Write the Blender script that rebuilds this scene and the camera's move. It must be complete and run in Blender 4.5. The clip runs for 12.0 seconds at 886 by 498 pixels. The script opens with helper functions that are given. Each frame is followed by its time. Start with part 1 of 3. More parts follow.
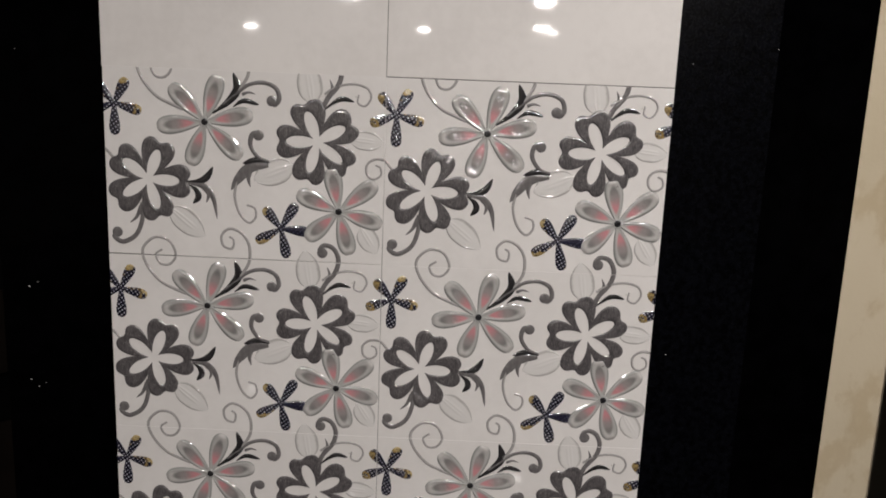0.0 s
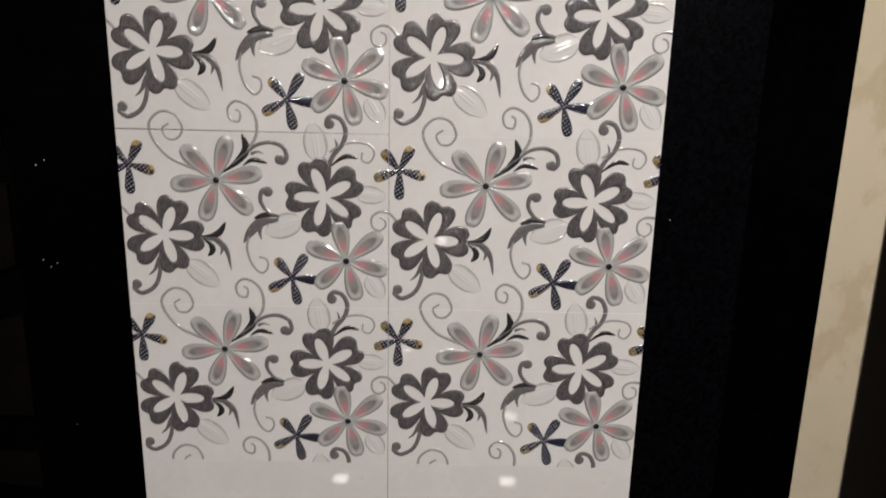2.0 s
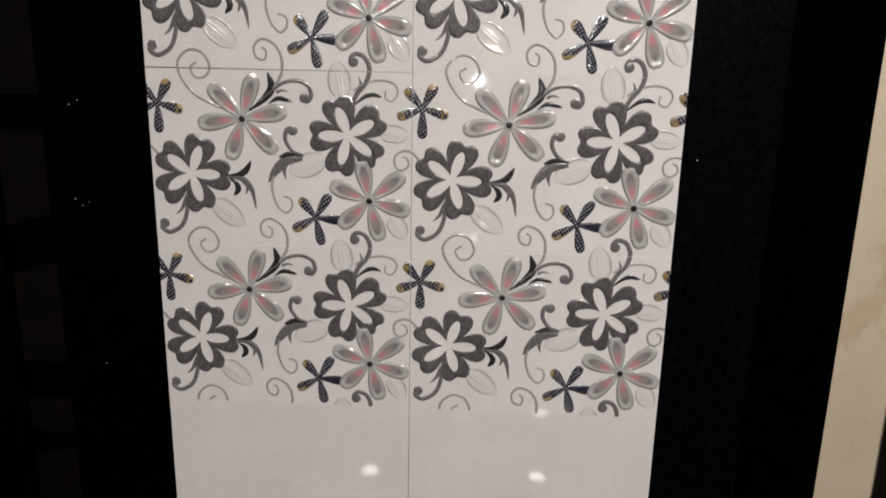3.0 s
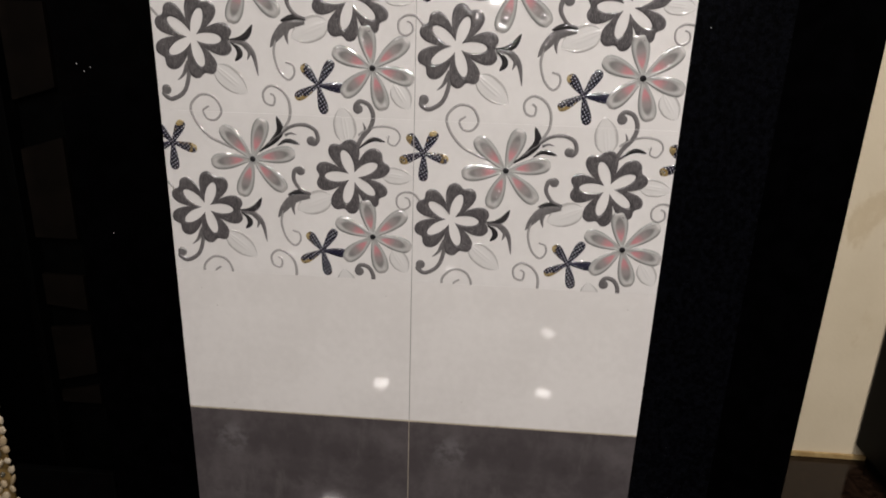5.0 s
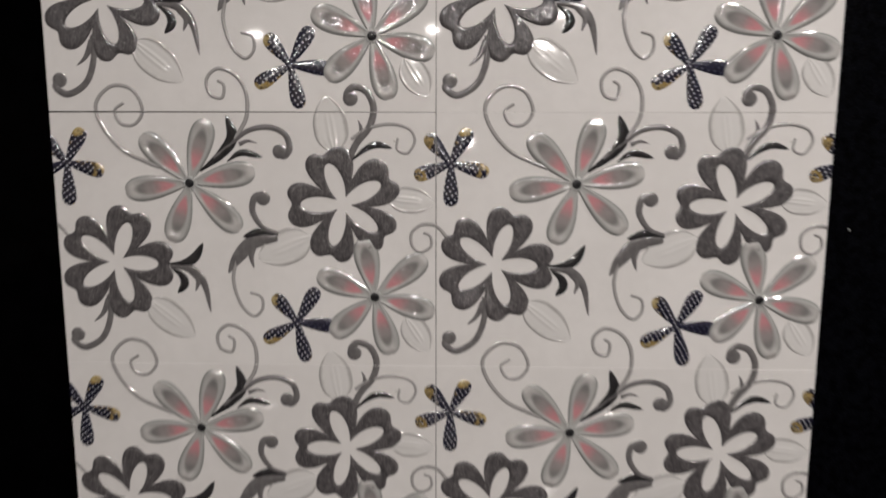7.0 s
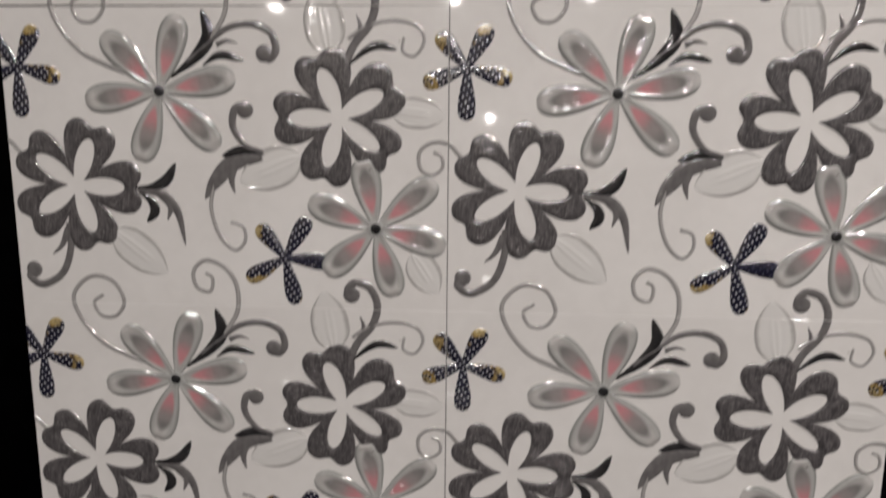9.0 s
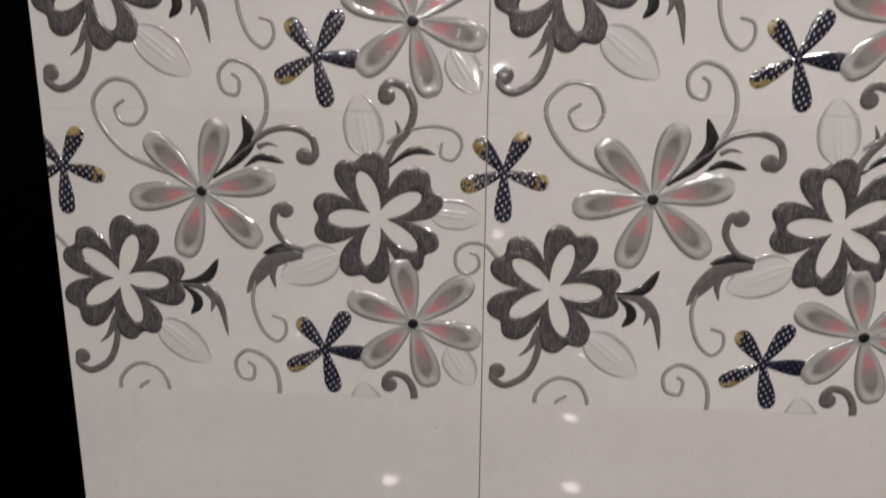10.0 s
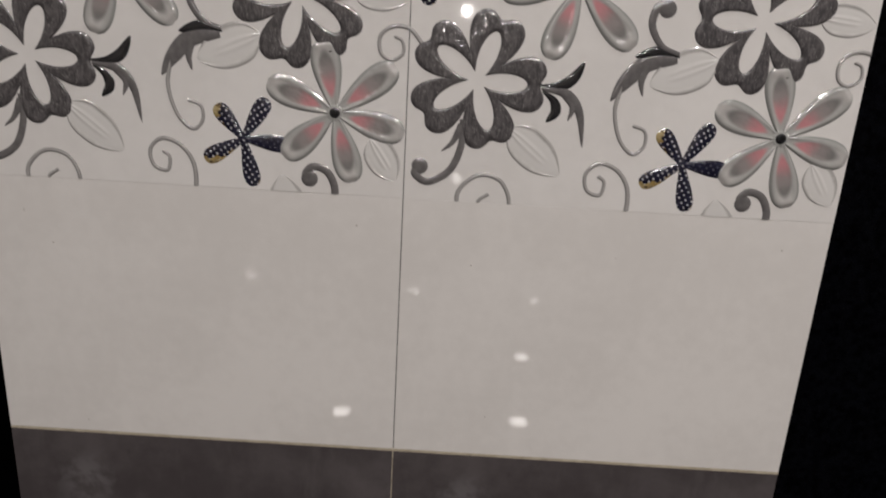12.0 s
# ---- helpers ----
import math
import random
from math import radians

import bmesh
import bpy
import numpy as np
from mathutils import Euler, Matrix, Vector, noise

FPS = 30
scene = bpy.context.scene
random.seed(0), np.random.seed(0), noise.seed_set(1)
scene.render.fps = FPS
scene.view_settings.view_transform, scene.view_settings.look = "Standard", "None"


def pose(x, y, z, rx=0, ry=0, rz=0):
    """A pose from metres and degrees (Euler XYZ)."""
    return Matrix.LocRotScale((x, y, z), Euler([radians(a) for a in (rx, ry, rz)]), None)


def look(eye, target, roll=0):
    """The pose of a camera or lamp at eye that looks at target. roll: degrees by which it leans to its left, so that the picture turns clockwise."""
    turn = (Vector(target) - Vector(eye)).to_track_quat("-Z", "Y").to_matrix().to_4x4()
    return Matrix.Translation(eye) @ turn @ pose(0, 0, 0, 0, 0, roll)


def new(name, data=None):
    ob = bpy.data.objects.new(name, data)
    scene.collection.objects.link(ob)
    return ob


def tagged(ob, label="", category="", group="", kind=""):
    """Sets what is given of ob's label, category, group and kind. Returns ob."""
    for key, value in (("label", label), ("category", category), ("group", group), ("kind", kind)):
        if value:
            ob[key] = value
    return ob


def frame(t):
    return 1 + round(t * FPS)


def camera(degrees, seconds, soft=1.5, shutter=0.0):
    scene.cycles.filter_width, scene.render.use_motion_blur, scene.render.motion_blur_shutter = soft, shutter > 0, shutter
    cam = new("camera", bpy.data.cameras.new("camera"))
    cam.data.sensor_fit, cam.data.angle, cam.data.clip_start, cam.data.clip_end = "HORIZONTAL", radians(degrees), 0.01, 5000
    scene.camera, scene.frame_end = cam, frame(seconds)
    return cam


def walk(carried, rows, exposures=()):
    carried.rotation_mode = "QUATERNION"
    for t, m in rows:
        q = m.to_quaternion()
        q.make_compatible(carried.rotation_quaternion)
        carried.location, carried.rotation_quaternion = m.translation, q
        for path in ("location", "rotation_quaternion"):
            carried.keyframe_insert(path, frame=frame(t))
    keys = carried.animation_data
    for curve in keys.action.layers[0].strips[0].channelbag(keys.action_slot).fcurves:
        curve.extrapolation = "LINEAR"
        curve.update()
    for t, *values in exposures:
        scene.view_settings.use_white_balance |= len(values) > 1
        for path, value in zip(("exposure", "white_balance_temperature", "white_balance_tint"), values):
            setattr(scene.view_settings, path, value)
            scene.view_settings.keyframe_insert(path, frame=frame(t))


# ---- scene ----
cam = camera(65.3, 12.0, soft=1.8, shutter=0.5)
EXPOSURES = [(0, -0.575), (0.5, -0.575), (1.0, -0.475), (1.5, -0.405), (2.5, -0.285), (3.7, -0.285), (5.5, -0.155), (6.0, -0.155), (6.5, -0.205), (7, -0.505), (9, -0.48), (9.5, -0.485), (10.5, -0.485), (11.5, -0.505), (12, -0.485)]
PATH = [
    (0, (0.116, -1.116, 1.523), (0.09, 0.856, 1.189), 2.3),
    (0.5, (0.098, -1.114, 1.49), (0.109, 0.855, 1.142), 2.0),
    (1, (0.088, -1.116, 1.454), (0.114, 0.831, 1.0), 1.4),
    (1.5, (0.067, -1.139, 1.455), (0.122, 0.778, 0.889), 0.6),
    (2, (0.091, -1.155, 1.385), (0.098, 0.791, 0.924), 1.3),
    (2.5, (0.107, -1.166, 1.351), (0.029, 0.777, 0.884), 1.3),
    (3, (0.111, -1.177, 1.28), (0.024, 0.768, 0.826), 1.2),
    (3.5, (0.128, -1.179, 1.245), (0.009, 0.744, 0.71), 1.4),
    (3.7, (0.133, -1.176, 1.231), (0.013, 0.736, 0.658), 1.5),
    (5.3, (0.135, -1.211, 1.149), (0.016, 0.676, 0.494), 1.9),
    (5.5, (0.138, -1.218, 1.116), (0.013, 0.669, 0.467), 1.8),
    (6, (0.116, -1.169, 1.156), (-0.058, 0.745, 0.605), 1.9),
    (6.5, (0.051, -0.991, 1.245), (0.023, 0.979, 0.906), 2.3),
    (7, (0.035, -0.807, 1.259), (-0.026, 1.172, 0.979), 0.1),
    (7.2, (0.024, -0.763, 1.272), (-0.048, 1.219, 1.009), 0.8),
    (8.8, (0.042, -0.694, 1.217), (-0.063, 1.282, 0.924), 1.1),
    (9, (0.038, -0.69, 1.185), (-0.078, 1.278, 0.848), 0.5),
    (9.5, (0.013, -0.687, 1.078), (-0.112, 1.277, 0.727), 1.0),
    (10, (0.007, -0.684, 1.02), (-0.128, 1.263, 0.581), 0.5),
    (10.5, (0.0, -0.695, 0.971), (-0.13, 1.241, 0.485), 0.6),
    (11, (0.012, -0.708, 0.934), (-0.115, 1.216, 0.401), 1.8),
    (11.5, (0.022, -0.713, 0.869), (0.001, 1.224, 0.373), 2.7),
    (12, (0.052, -0.712, 0.858), (0.038, 1.206, 0.292), 3.3),
]
walk(cam, [(t, look(eye, target, roll)) for t, eye, target, roll in PATH], EXPOSURES)

# ---- world and lamps ----
world = bpy.data.worlds.new("world")
scene.world = world
world.use_nodes = True
world.node_tree.nodes["Background"].inputs["Color"].default_value = (1.0, 0.93, 0.85, 1)
world.node_tree.nodes["Background"].inputs["Strength"].default_value = 0.02

CEILING, HIGH_CEILING, STEP_Y = 2.72, 3.10, -7.15
LAMP_COLOUR = (1.0, 0.94, 0.905)
# x, y, side of the square lens, watts
DOWNLIGHTS = [
    # last of this row is unseen, added to brighten the beige wall at right
    (-1.15, -1.60, 0.09, 6), (-0.45, -1.65, 0.09, 8.5), (0.35, -1.65, 0.09, 21), (1.10, -1.60, 0.09, 33), (0.10, -2.45, 0.09, 14), (1.12, -0.48, 0.10, 21),
    (-1.02, -3.45, 0.15, 30), (1.05, -3.45, 0.15, 30),
    (-0.92, -5.45, 0.15, 30), (0.86, -5.45, 0.15, 30),
    (1.02, -6.95, 0.15, 26),
    (-3.30, -10.50, 0.15, 40), (-0.46, -10.10, 0.14, 34), (1.54, -9.95, 0.10, 12),
]


# ---- materials ----
def nodes_of(name):
    m = bpy.data.materials.new(name)
    m.use_nodes = True
    return m, m.node_tree, m.node_tree.nodes["Principled BSDF"]


def glassy(p, rough=0.05, ior=2.0):
    """A thick, lustrous fired glaze over the print."""
    p.inputs["Coat Weight"].default_value = 1.0
    p.inputs["Coat IOR"].default_value = ior
    p.inputs["Coat Roughness"].default_value = rough


class Graph:
    """Short hand for node trees."""

    def __init__(self, tree):
        self.tree = tree

    def node(self, kind, **inputs):
        n = self.tree.nodes.new(kind)
        for key, value in inputs.items():
            self.put(n.inputs[key.replace("_", " ")], value)
        return n

    def put(self, socket, value):
        if hasattr(value, "is_output"):
            self.tree.links.new(value, socket)
        else:
            socket.default_value = value

    def math(self, op, a, b=0.0, c=0.0):
        n = self.tree.nodes.new("ShaderNodeMath")
        n.operation = op
        for socket, value in zip(n.inputs, (a, b, c)):
            self.put(socket, value)
        return n.outputs[0]

    def step(self, value, low, high, a=0.0, b=1.0):
        n = self.tree.nodes.new("ShaderNodeMapRange")
        n.interpolation_type = "SMOOTHSTEP"
        for key, v in (("Value", value), ("From Min", low), ("From Max", high), ("To Min", a), ("To Max", b)):
            self.put(n.inputs[key], v)
        return n.outputs["Result"]

    def mix(self, fac, a, b):
        n = self.tree.nodes.new("ShaderNodeMix")
        n.data_type = "RGBA"
        self.put(n.inputs["Factor"], fac)
        for socket, v in ((n.inputs[6], a), (n.inputs[7], b)):
            self.put(socket, v if hasattr(v, "is_output") else (*v, 1))
        return n.outputs[2]

    def coords(self, which="Object", scale=(1, 1, 1), turn=(0, 0, 0)):
        t = self.tree.nodes.new("ShaderNodeTexCoord")
        m = self.node("ShaderNodeMapping", Vector=t.outputs[which], Scale=scale, Rotation=turn)
        return m.outputs[0]

    def noise(self, vector, scale, detail=4.0, rough=0.55):
        n = self.node("ShaderNodeTexNoise", Vector=vector, Scale=scale, Detail=detail, Roughness=rough)
        return n.outputs["Fac"]

    def bump(self, height, strength, distance):
        return self.node("ShaderNodeBump", Height=height, Strength=strength, Distance=distance).outputs[0]

    def uv(self):
        t = self.tree.nodes.new("ShaderNodeTexCoord")
        x = self.node("ShaderNodeSeparateXYZ", Vector=t.outputs["UV"])
        return x.outputs[0], x.outputs[1]


def plain(name, a, b, scale, rough=0.4, rough_b=None, bump=0.0, bump_scale=200.0, specular=0.5, coat=0.0, metallic=0.0, stretch=(1, 1, 1)):
    """A surface that varies between two colours, with relief."""
    m, tree, p = nodes_of(name)
    g = Graph(tree)
    v = g.coords("Object", stretch)
    n = g.noise(v, scale, 6)
    g.put(p.inputs["Base Color"], g.mix(g.step(n, 0.3, 0.7), a, b))
    g.put(p.inputs["Roughness"], g.step(g.noise(v, scale * 2.3), 0.3, 0.7, rough, rough if rough_b is None else rough_b))
    p.inputs["Specular IOR Level"].default_value = specular
    p.inputs["Coat Weight"].default_value = coat
    p.inputs["Coat IOR"].default_value = 1.6
    p.inputs["Coat Roughness"].default_value = 0.05
    p.inputs["Metallic"].default_value = metallic
    if bump:
        g.put(p.inputs["Normal"], g.bump(g.noise(v, bump_scale, 5), 0.6, bump))
    return m


def make_glaze(name, a, b, rough):
    """White wall-tile glaze: faint mottling, a slow wave in the surface."""
    m, tree, p = nodes_of(name)
    g = Graph(tree)
    v = g.coords("Object")
    fine = g.noise(v, 60, 6)
    slow = g.noise(v, 6, 3)
    tone = g.mix(g.step(g.math("ADD", g.math("MULTIPLY", fine, 0.35), g.math("MULTIPLY", slow, 0.65)), 0.36, 0.64), a, b)
    speck = g.node("ShaderNodeTexVoronoi", Vector=v, Scale=17.0)
    spots = g.math("MULTIPLY", g.step(speck.outputs["Distance"], 0.012, 0.026, 1, 0), g.step(g.noise(v, 9, 2), 0.50, 0.56))
    g.put(p.inputs["Base Color"], g.mix(g.math("MULTIPLY", spots, 0.6), tone, (0.30, 0.26, 0.23)))
    g.put(p.inputs["Roughness"], g.step(g.noise(v, 18, 4), 0.35, 0.7, rough, rough + 0.025))
    g.put(p.inputs["Normal"], g.bump(g.noise(v, 14, 2), 0.06, 0.0006))
    return m


def make_concrete_glaze():
    m, tree, p = nodes_of("grey_cement_glaze")
    g = Graph(tree)
    v = g.coords("Object")
    cloud = g.noise(v, 7, 8, 0.62)
    streak = g.noise(g.coords("Object", (9, 1, 2.2)), 2.0, 6, 0.6)
    tone = g.mix(g.step(cloud, 0.36, 0.68), (0.066, 0.057, 0.059), (0.112, 0.099, 0.101))
    tone = g.mix(g.math("MULTIPLY", g.step(streak, 0.55, 0.75), 0.40), tone, (0.155, 0.142, 0.139))
    tone = g.mix(g.math("MULTIPLY", g.step(g.noise(v, 26, 5), 0.6, 0.72), 0.5), tone, (0.050, 0.044, 0.043))
    spot = g.node("ShaderNodeVectorMath", Vector=v)
    spot.operation = "DISTANCE"
    spot.inputs[1].default_value = (0.085, 0, 0.235)
    scuff = g.math("MULTIPLY", g.step(spot.outputs["Value"], 0.005, 0.055, 1, 0), g.step(g.noise(v, 26, 3, 0.6), 0.44, 0.60))
    tone = g.mix(g.math("MULTIPLY", scuff, 0.6), tone, (0.17, 0.16, 0.165))
    g.put(p.inputs["Base Color"], tone)
    g.put(p.inputs["Roughness"], g.step(cloud, 0.3, 0.7, 0.03, 0.07))
    g.put(p.inputs["Normal"], g.bump(g.noise(v, 14, 2), 0.06, 0.0006))
    return m


def make_pink_petal():
    """Glassy petal: grey rim, pale ring, core that runs from rose at the heart to grey."""
    m, tree, p = nodes_of("pink_grey_petal_glaze")
    g = Graph(tree)
    s, t = g.uv()
    across = g.math("ABSOLUTE", g.math("SUBTRACT", g.math("MULTIPLY", t, 2.0), 1.0))
    ds = g.math("DIVIDE", g.math("SUBTRACT", s, 0.53), 0.33)
    dt = g.math("DIVIDE", across, 0.57)
    core = g.step(g.math("SQRT", g.math("ADD", g.math("MULTIPLY", ds, ds), g.math("MULTIPLY", dt, dt))), 0.72, 1.12, 1, 0)
    wobble = g.math("MULTIPLY", g.math("SUBTRACT", g.noise(g.coords("Object"), 90, 2), 0.5), 0.12)
    along = g.math("ADD", s, wobble)
    inner = g.mix(g.step(along, 0.32, 0.60), (0.61, 0.275, 0.295), (0.32, 0.287, 0.282))
    inner = g.mix(g.step(along, 0.60, 0.80), inner, (0.21, 0.205, 0.20))
    rim = g.step(across, 0.66, 0.98)
    shell = g.mix(rim, (0.46, 0.455, 0.44), (0.265, 0.27, 0.26))
    shell = g.mix(g.math("MULTIPLY", g.step(s, 0.62, 0.9), g.step(across, 0.75, 0.3)), shell, (0.54, 0.52, 0.505))
    g.put(p.inputs["Base Color"], g.mix(core, shell, inner))
    p.inputs["Roughness"].default_value = 0.07
    p.inputs["Specular IOR Level"].default_value = 0.9
    wave = g.bump(g.noise(g.coords("Object"), 150, 2, 0.4), 0.42, 0.0011)
    g.put(p.inputs["Normal"], wave)
    g.put(p.inputs["Coat Normal"], wave)
    glassy(p)
    return m


def make_clover():
    """Dark grey petal with a brushed, sparkling grain."""
    m, tree, p = nodes_of("charcoal_glitter_glaze")
    g = Graph(tree)
    v = g.coords("Object", (1, 1, 0.28), (0, 0.25, 0))
    grain = g.noise(v, 430, 3, 0.8)
    fleck = g.step(g.noise(v, 900, 2, 0.6), 0.60, 0.70)
    cloud = g.noise(g.coords("Object"), 60, 3)
    tone = g.mix(g.step(grain, 0.42, 0.66), (0.046, 0.042, 0.045), (0.165, 0.153, 0.156))
    tone = g.mix(g.step(cloud, 0.3, 0.8, 0, 0.3), tone, (0.11, 0.101, 0.105))
    g.put(p.inputs["Base Color"], g.mix(g.math("MULTIPLY", fleck, 0.45), tone, (0.42, 0.40, 0.39)))
    g.put(p.inputs["Roughness"], g.step(grain, 0.3, 0.7, 0.42, 0.22))
    g.put(p.inputs["Normal"], g.bump(grain, 0.8, 0.0008))
    glassy(p, 0.06, 1.7)
    g.put(p.inputs["Coat Normal"], g.bump(g.noise(g.coords("Object"), 150, 2, 0.4), 0.28, 0.0010))
    return m


def make_star(gold_bias, dotted=1.0):
    """Navy petal with rows of pale dots and gilded patches."""
    m, tree, p = nodes_of("navy_gold_dotted_glaze")
    g = Graph(tree)
    v = g.coords("Object")
    dots = g.node("ShaderNodeTexVoronoi", Vector=g.coords("Object", (1, 0, 0.86), (0, 0.6, 0)), Scale=200.0, Randomness=0.15)
    dots.voronoi_dimensions = "3D"
    dot = g.step(dots.outputs["Distance"], 0.15, 0.26, 1, 0)
    s, t = g.uv()
    side = g.math("MULTIPLY", g.math("SUBTRACT", t, 0.5), 0.22)
    patch = g.math("ADD", g.math("ADD", g.math("MULTIPLY", g.noise(v, 75, 3), 0.9), side), g.math("MULTIPLY", s, 0.40))
    tone = g.mix(g.step(g.noise(v, 150, 3), 0.35, 0.65), (0.008, 0.009, 0.026), (0.02, 0.022, 0.048))
    tone = g.mix(g.math("MULTIPLY", dot, dotted), tone, (0.62, 0.60, 0.58))
    gold = g.mix(g.step(g.noise(v, 210, 4, 0.7), 0.38, 0.62), (0.035, 0.022, 0.018), (0.42, 0.29, 0.10))
    gold = g.mix(g.math("MULTIPLY", g.step(s, 0.66, 0.95), g.step(g.noise(v, 120, 3), 0.40, 0.56)), gold, (0.50, 0.40, 0.20))
    gold = g.mix(g.math("MULTIPLY", dot, 0.35), gold, (0.60, 0.50, 0.30))
    g.put(p.inputs["Base Color"], g.mix(g.step(patch, gold_bias, gold_bias + 0.03), tone, gold))
    p.inputs["Roughness"].default_value = 0.12
    g.put(p.inputs["Normal"], g.bump(g.math("ADD", g.math("MULTIPLY", dot, 0.4), g.noise(v, 230, 2, 0.5)), 0.5, 0.0009))
    p.inputs["Specular IOR Level"].default_value = 0.8
    glassy(p, 0.07)
    return m


def make_ridge(name, edge, top, start=0.55):
    """Print that is darker along both sides of a raised line or leaf."""
    m, tree, p = nodes_of(name)
    g = Graph(tree)
    s, t = g.uv()
    across = g.math("ABSOLUTE", g.math("SUBTRACT", g.math("MULTIPLY", t, 2.0), 1.0))
    n = g.noise(g.coords("Object"), 120, 3)
    g.put(p.inputs["Base Color"], g.mix(g.step(g.math("ADD", across, g.math("MULTIPLY", n, 0.2)), start, 1.0), top, edge))
    p.inputs["Roughness"].default_value = 0.08
    p.inputs["Specular IOR Level"].default_value = 0.8
    g.put(p.inputs["Normal"], g.bump(g.noise(g.coords("Object"), 120, 2, 0.4), 0.12, 0.0008))
    glassy(p)
    return m


def make_pebble():
    m, tree, p = nodes_of("cream_and_gold_pebble")
    g = Graph(tree)
    info = g.node("ShaderNodeObjectInfo")
    r = info.outputs["Random"]
    tone = g.mix(g.step(r, 0.0, 1.0), (0.36, 0.27, 0.16), (0.60, 0.52, 0.40))
    tone = g.mix(g.step(r, 0.86, 0.88), tone, (0.07, 0.075, 0.06))
    g.put(p.inputs["Base Color"], g.mix(g.step(g.noise(g.coords("Object"), 160, 5), 0.4, 0.7, 0, 0.6), tone, (0.22, 0.15, 0.07)))
    p.inputs["Roughness"].default_value = 0.35
    g.put(p.inputs["Normal"], g.bump(g.noise(g.coords("Object"), 220, 4), 0.5, 0.001))
    return m


def make_wall_paint():
    """Cream-beige emulsion with roller relief and a few brown water stains."""
    m, tree, p = nodes_of("beige_wall_paint")
    g = Graph(tree)
    v = g.coords("Object")
    tone = g.mix(g.step(g.noise(v, 3.2, 6), 0.3, 0.7), (0.64, 0.545, 0.385), (0.72, 0.62, 0.455))
    blot = g.noise(g.coords("Object", (1.6, 1, 1)), 4.5, 5, 0.6)
    stain = g.math("MULTIPLY", g.step(blot, 0.56, 0.66), g.step(blot, 0.78, 0.68, 0.45, 1.0))
    tone = g.mix(g.math("MULTIPLY", stain, 0.40), tone, (0.50, 0.37, 0.20))
    g.put(p.inputs["Base Color"], tone)
    g.put(p.inputs["Roughness"], g.step(g.noise(v, 7), 0.3, 0.7, 0.42, 0.6))
    g.put(p.inputs["Normal"], g.bump(g.noise(v, 90, 5), 0.6, 0.0008))
    return m


def emitter(name, colour, strength):
    m, tree, p = nodes_of(name)
    p.inputs["Base Color"].default_value = (*colour, 1)
    p.inputs["Emission Color"].default_value = (*colour, 1)
    p.inputs["Emission Strength"].default_value = strength
    return m


WHITE_GLAZE = make_glaze("white_wall_tile_glaze", (0.70, 0.672, 0.648), (0.76, 0.732, 0.708), 0.026)
DECOR_GLAZE = make_glaze("ivory_decor_tile_glaze", (0.71, 0.685, 0.665), (0.76, 0.735, 0.715), 0.03)
CEMENT_GLAZE = make_concrete_glaze()
PINK = make_pink_petal()
CLOVER = make_clover()
STAR = make_star(0.98)
STAR_GOLD = make_star(0.745)
STAR_PLAIN = make_star(1.2, 0.12)
SCROLL = make_ridge("grey_scroll_glaze", (0.20, 0.195, 0.195), (0.40, 0.385, 0.375))
HOOK = plain("slate_grey_leaf_glaze", (0.125, 0.118, 0.120), (0.18, 0.17, 0.17), 90, 0.10, bump=0.0003, bump_scale=120, specular=0.8, coat=0.8)
BLADE = plain("black_leaf_glaze", (0.016, 0.016, 0.018), (0.04, 0.039, 0.041), 90, 0.08, bump=0.0003, bump_scale=120, specular=0.8, coat=0.8)
WHITE_LEAF = make_ridge("white_embossed_leaf_glaze", (0.45, 0.435, 0.42), (0.77, 0.75, 0.73), 0.74)
HEART = plain("grey_flower_heart_glaze", (0.33, 0.335, 0.32), (0.42, 0.42, 0.405), 200, 0.1)
STAMEN = plain("black_flower_centre_glaze", (0.010, 0.010, 0.011), (0.03, 0.03, 0.032), 200, 0.15)
GROUT = plain("beige_grout", (0.36, 0.31, 0.23), (0.52, 0.46, 0.36), 80, 0.8, bump=0.0006)
JOINT = plain("dark_joint", (0.016, 0.014, 0.012), (0.05, 0.044, 0.038), 60, 0.85)
BLACK = plain("polished_black_laminate", (0.0003, 0.0003, 0.0004), (0.0007, 0.0007, 0.0009), 30, 0.03, 0.05, specular=0.08)
# Bluish speckle paints a dim room reflection into the black.
BLACK_SHEEN = plain("black_speckled_sheen", (0.0003, 0.0003, 0.0005), (0.0020, 0.0022, 0.0034), 130, 0.2, 0.3, bump=0.0002, bump_scale=320, specular=0.10)
WALL_PAINT = make_wall_paint()
ROOM_PAINT = plain("taupe_room_paint", (0.20, 0.17, 0.13), (0.26, 0.22, 0.17), 2.0, 0.6, bump=0.001, bump_scale=60)
OCHRE_BAND = plain("ochre_band", (0.30, 0.19, 0.07), (0.46, 0.33, 0.15), 40, 0.6, bump=0.0006)
CEILING_PAINT = plain("ceiling_paint", (0.26, 0.245, 0.22), (0.31, 0.29, 0.26), 2.0, 0.8)
FLOOR_STONE = plain("polished_brown_granite", (0.004, 0.0022, 0.0015), (0.019, 0.0105, 0.0065), 70, 0.008, 0.02, specular=0.22)
BROWN_SAMPLE = plain("brown_tile_sample", (0.0034, 0.0025, 0.0018), (0.0058, 0.004, 0.003), 12, 0.6, specular=0.05)
RACK_BLACK = plain("black_rack_paint", (0.0006, 0.0006, 0.0006), (0.0012, 0.0012, 0.0012), 30, 0.5, specular=0.04)
BLUE = plain("blue_label_film", (0.006, 0.010, 0.16), (0.009, 0.014, 0.22), 30, 0.4)
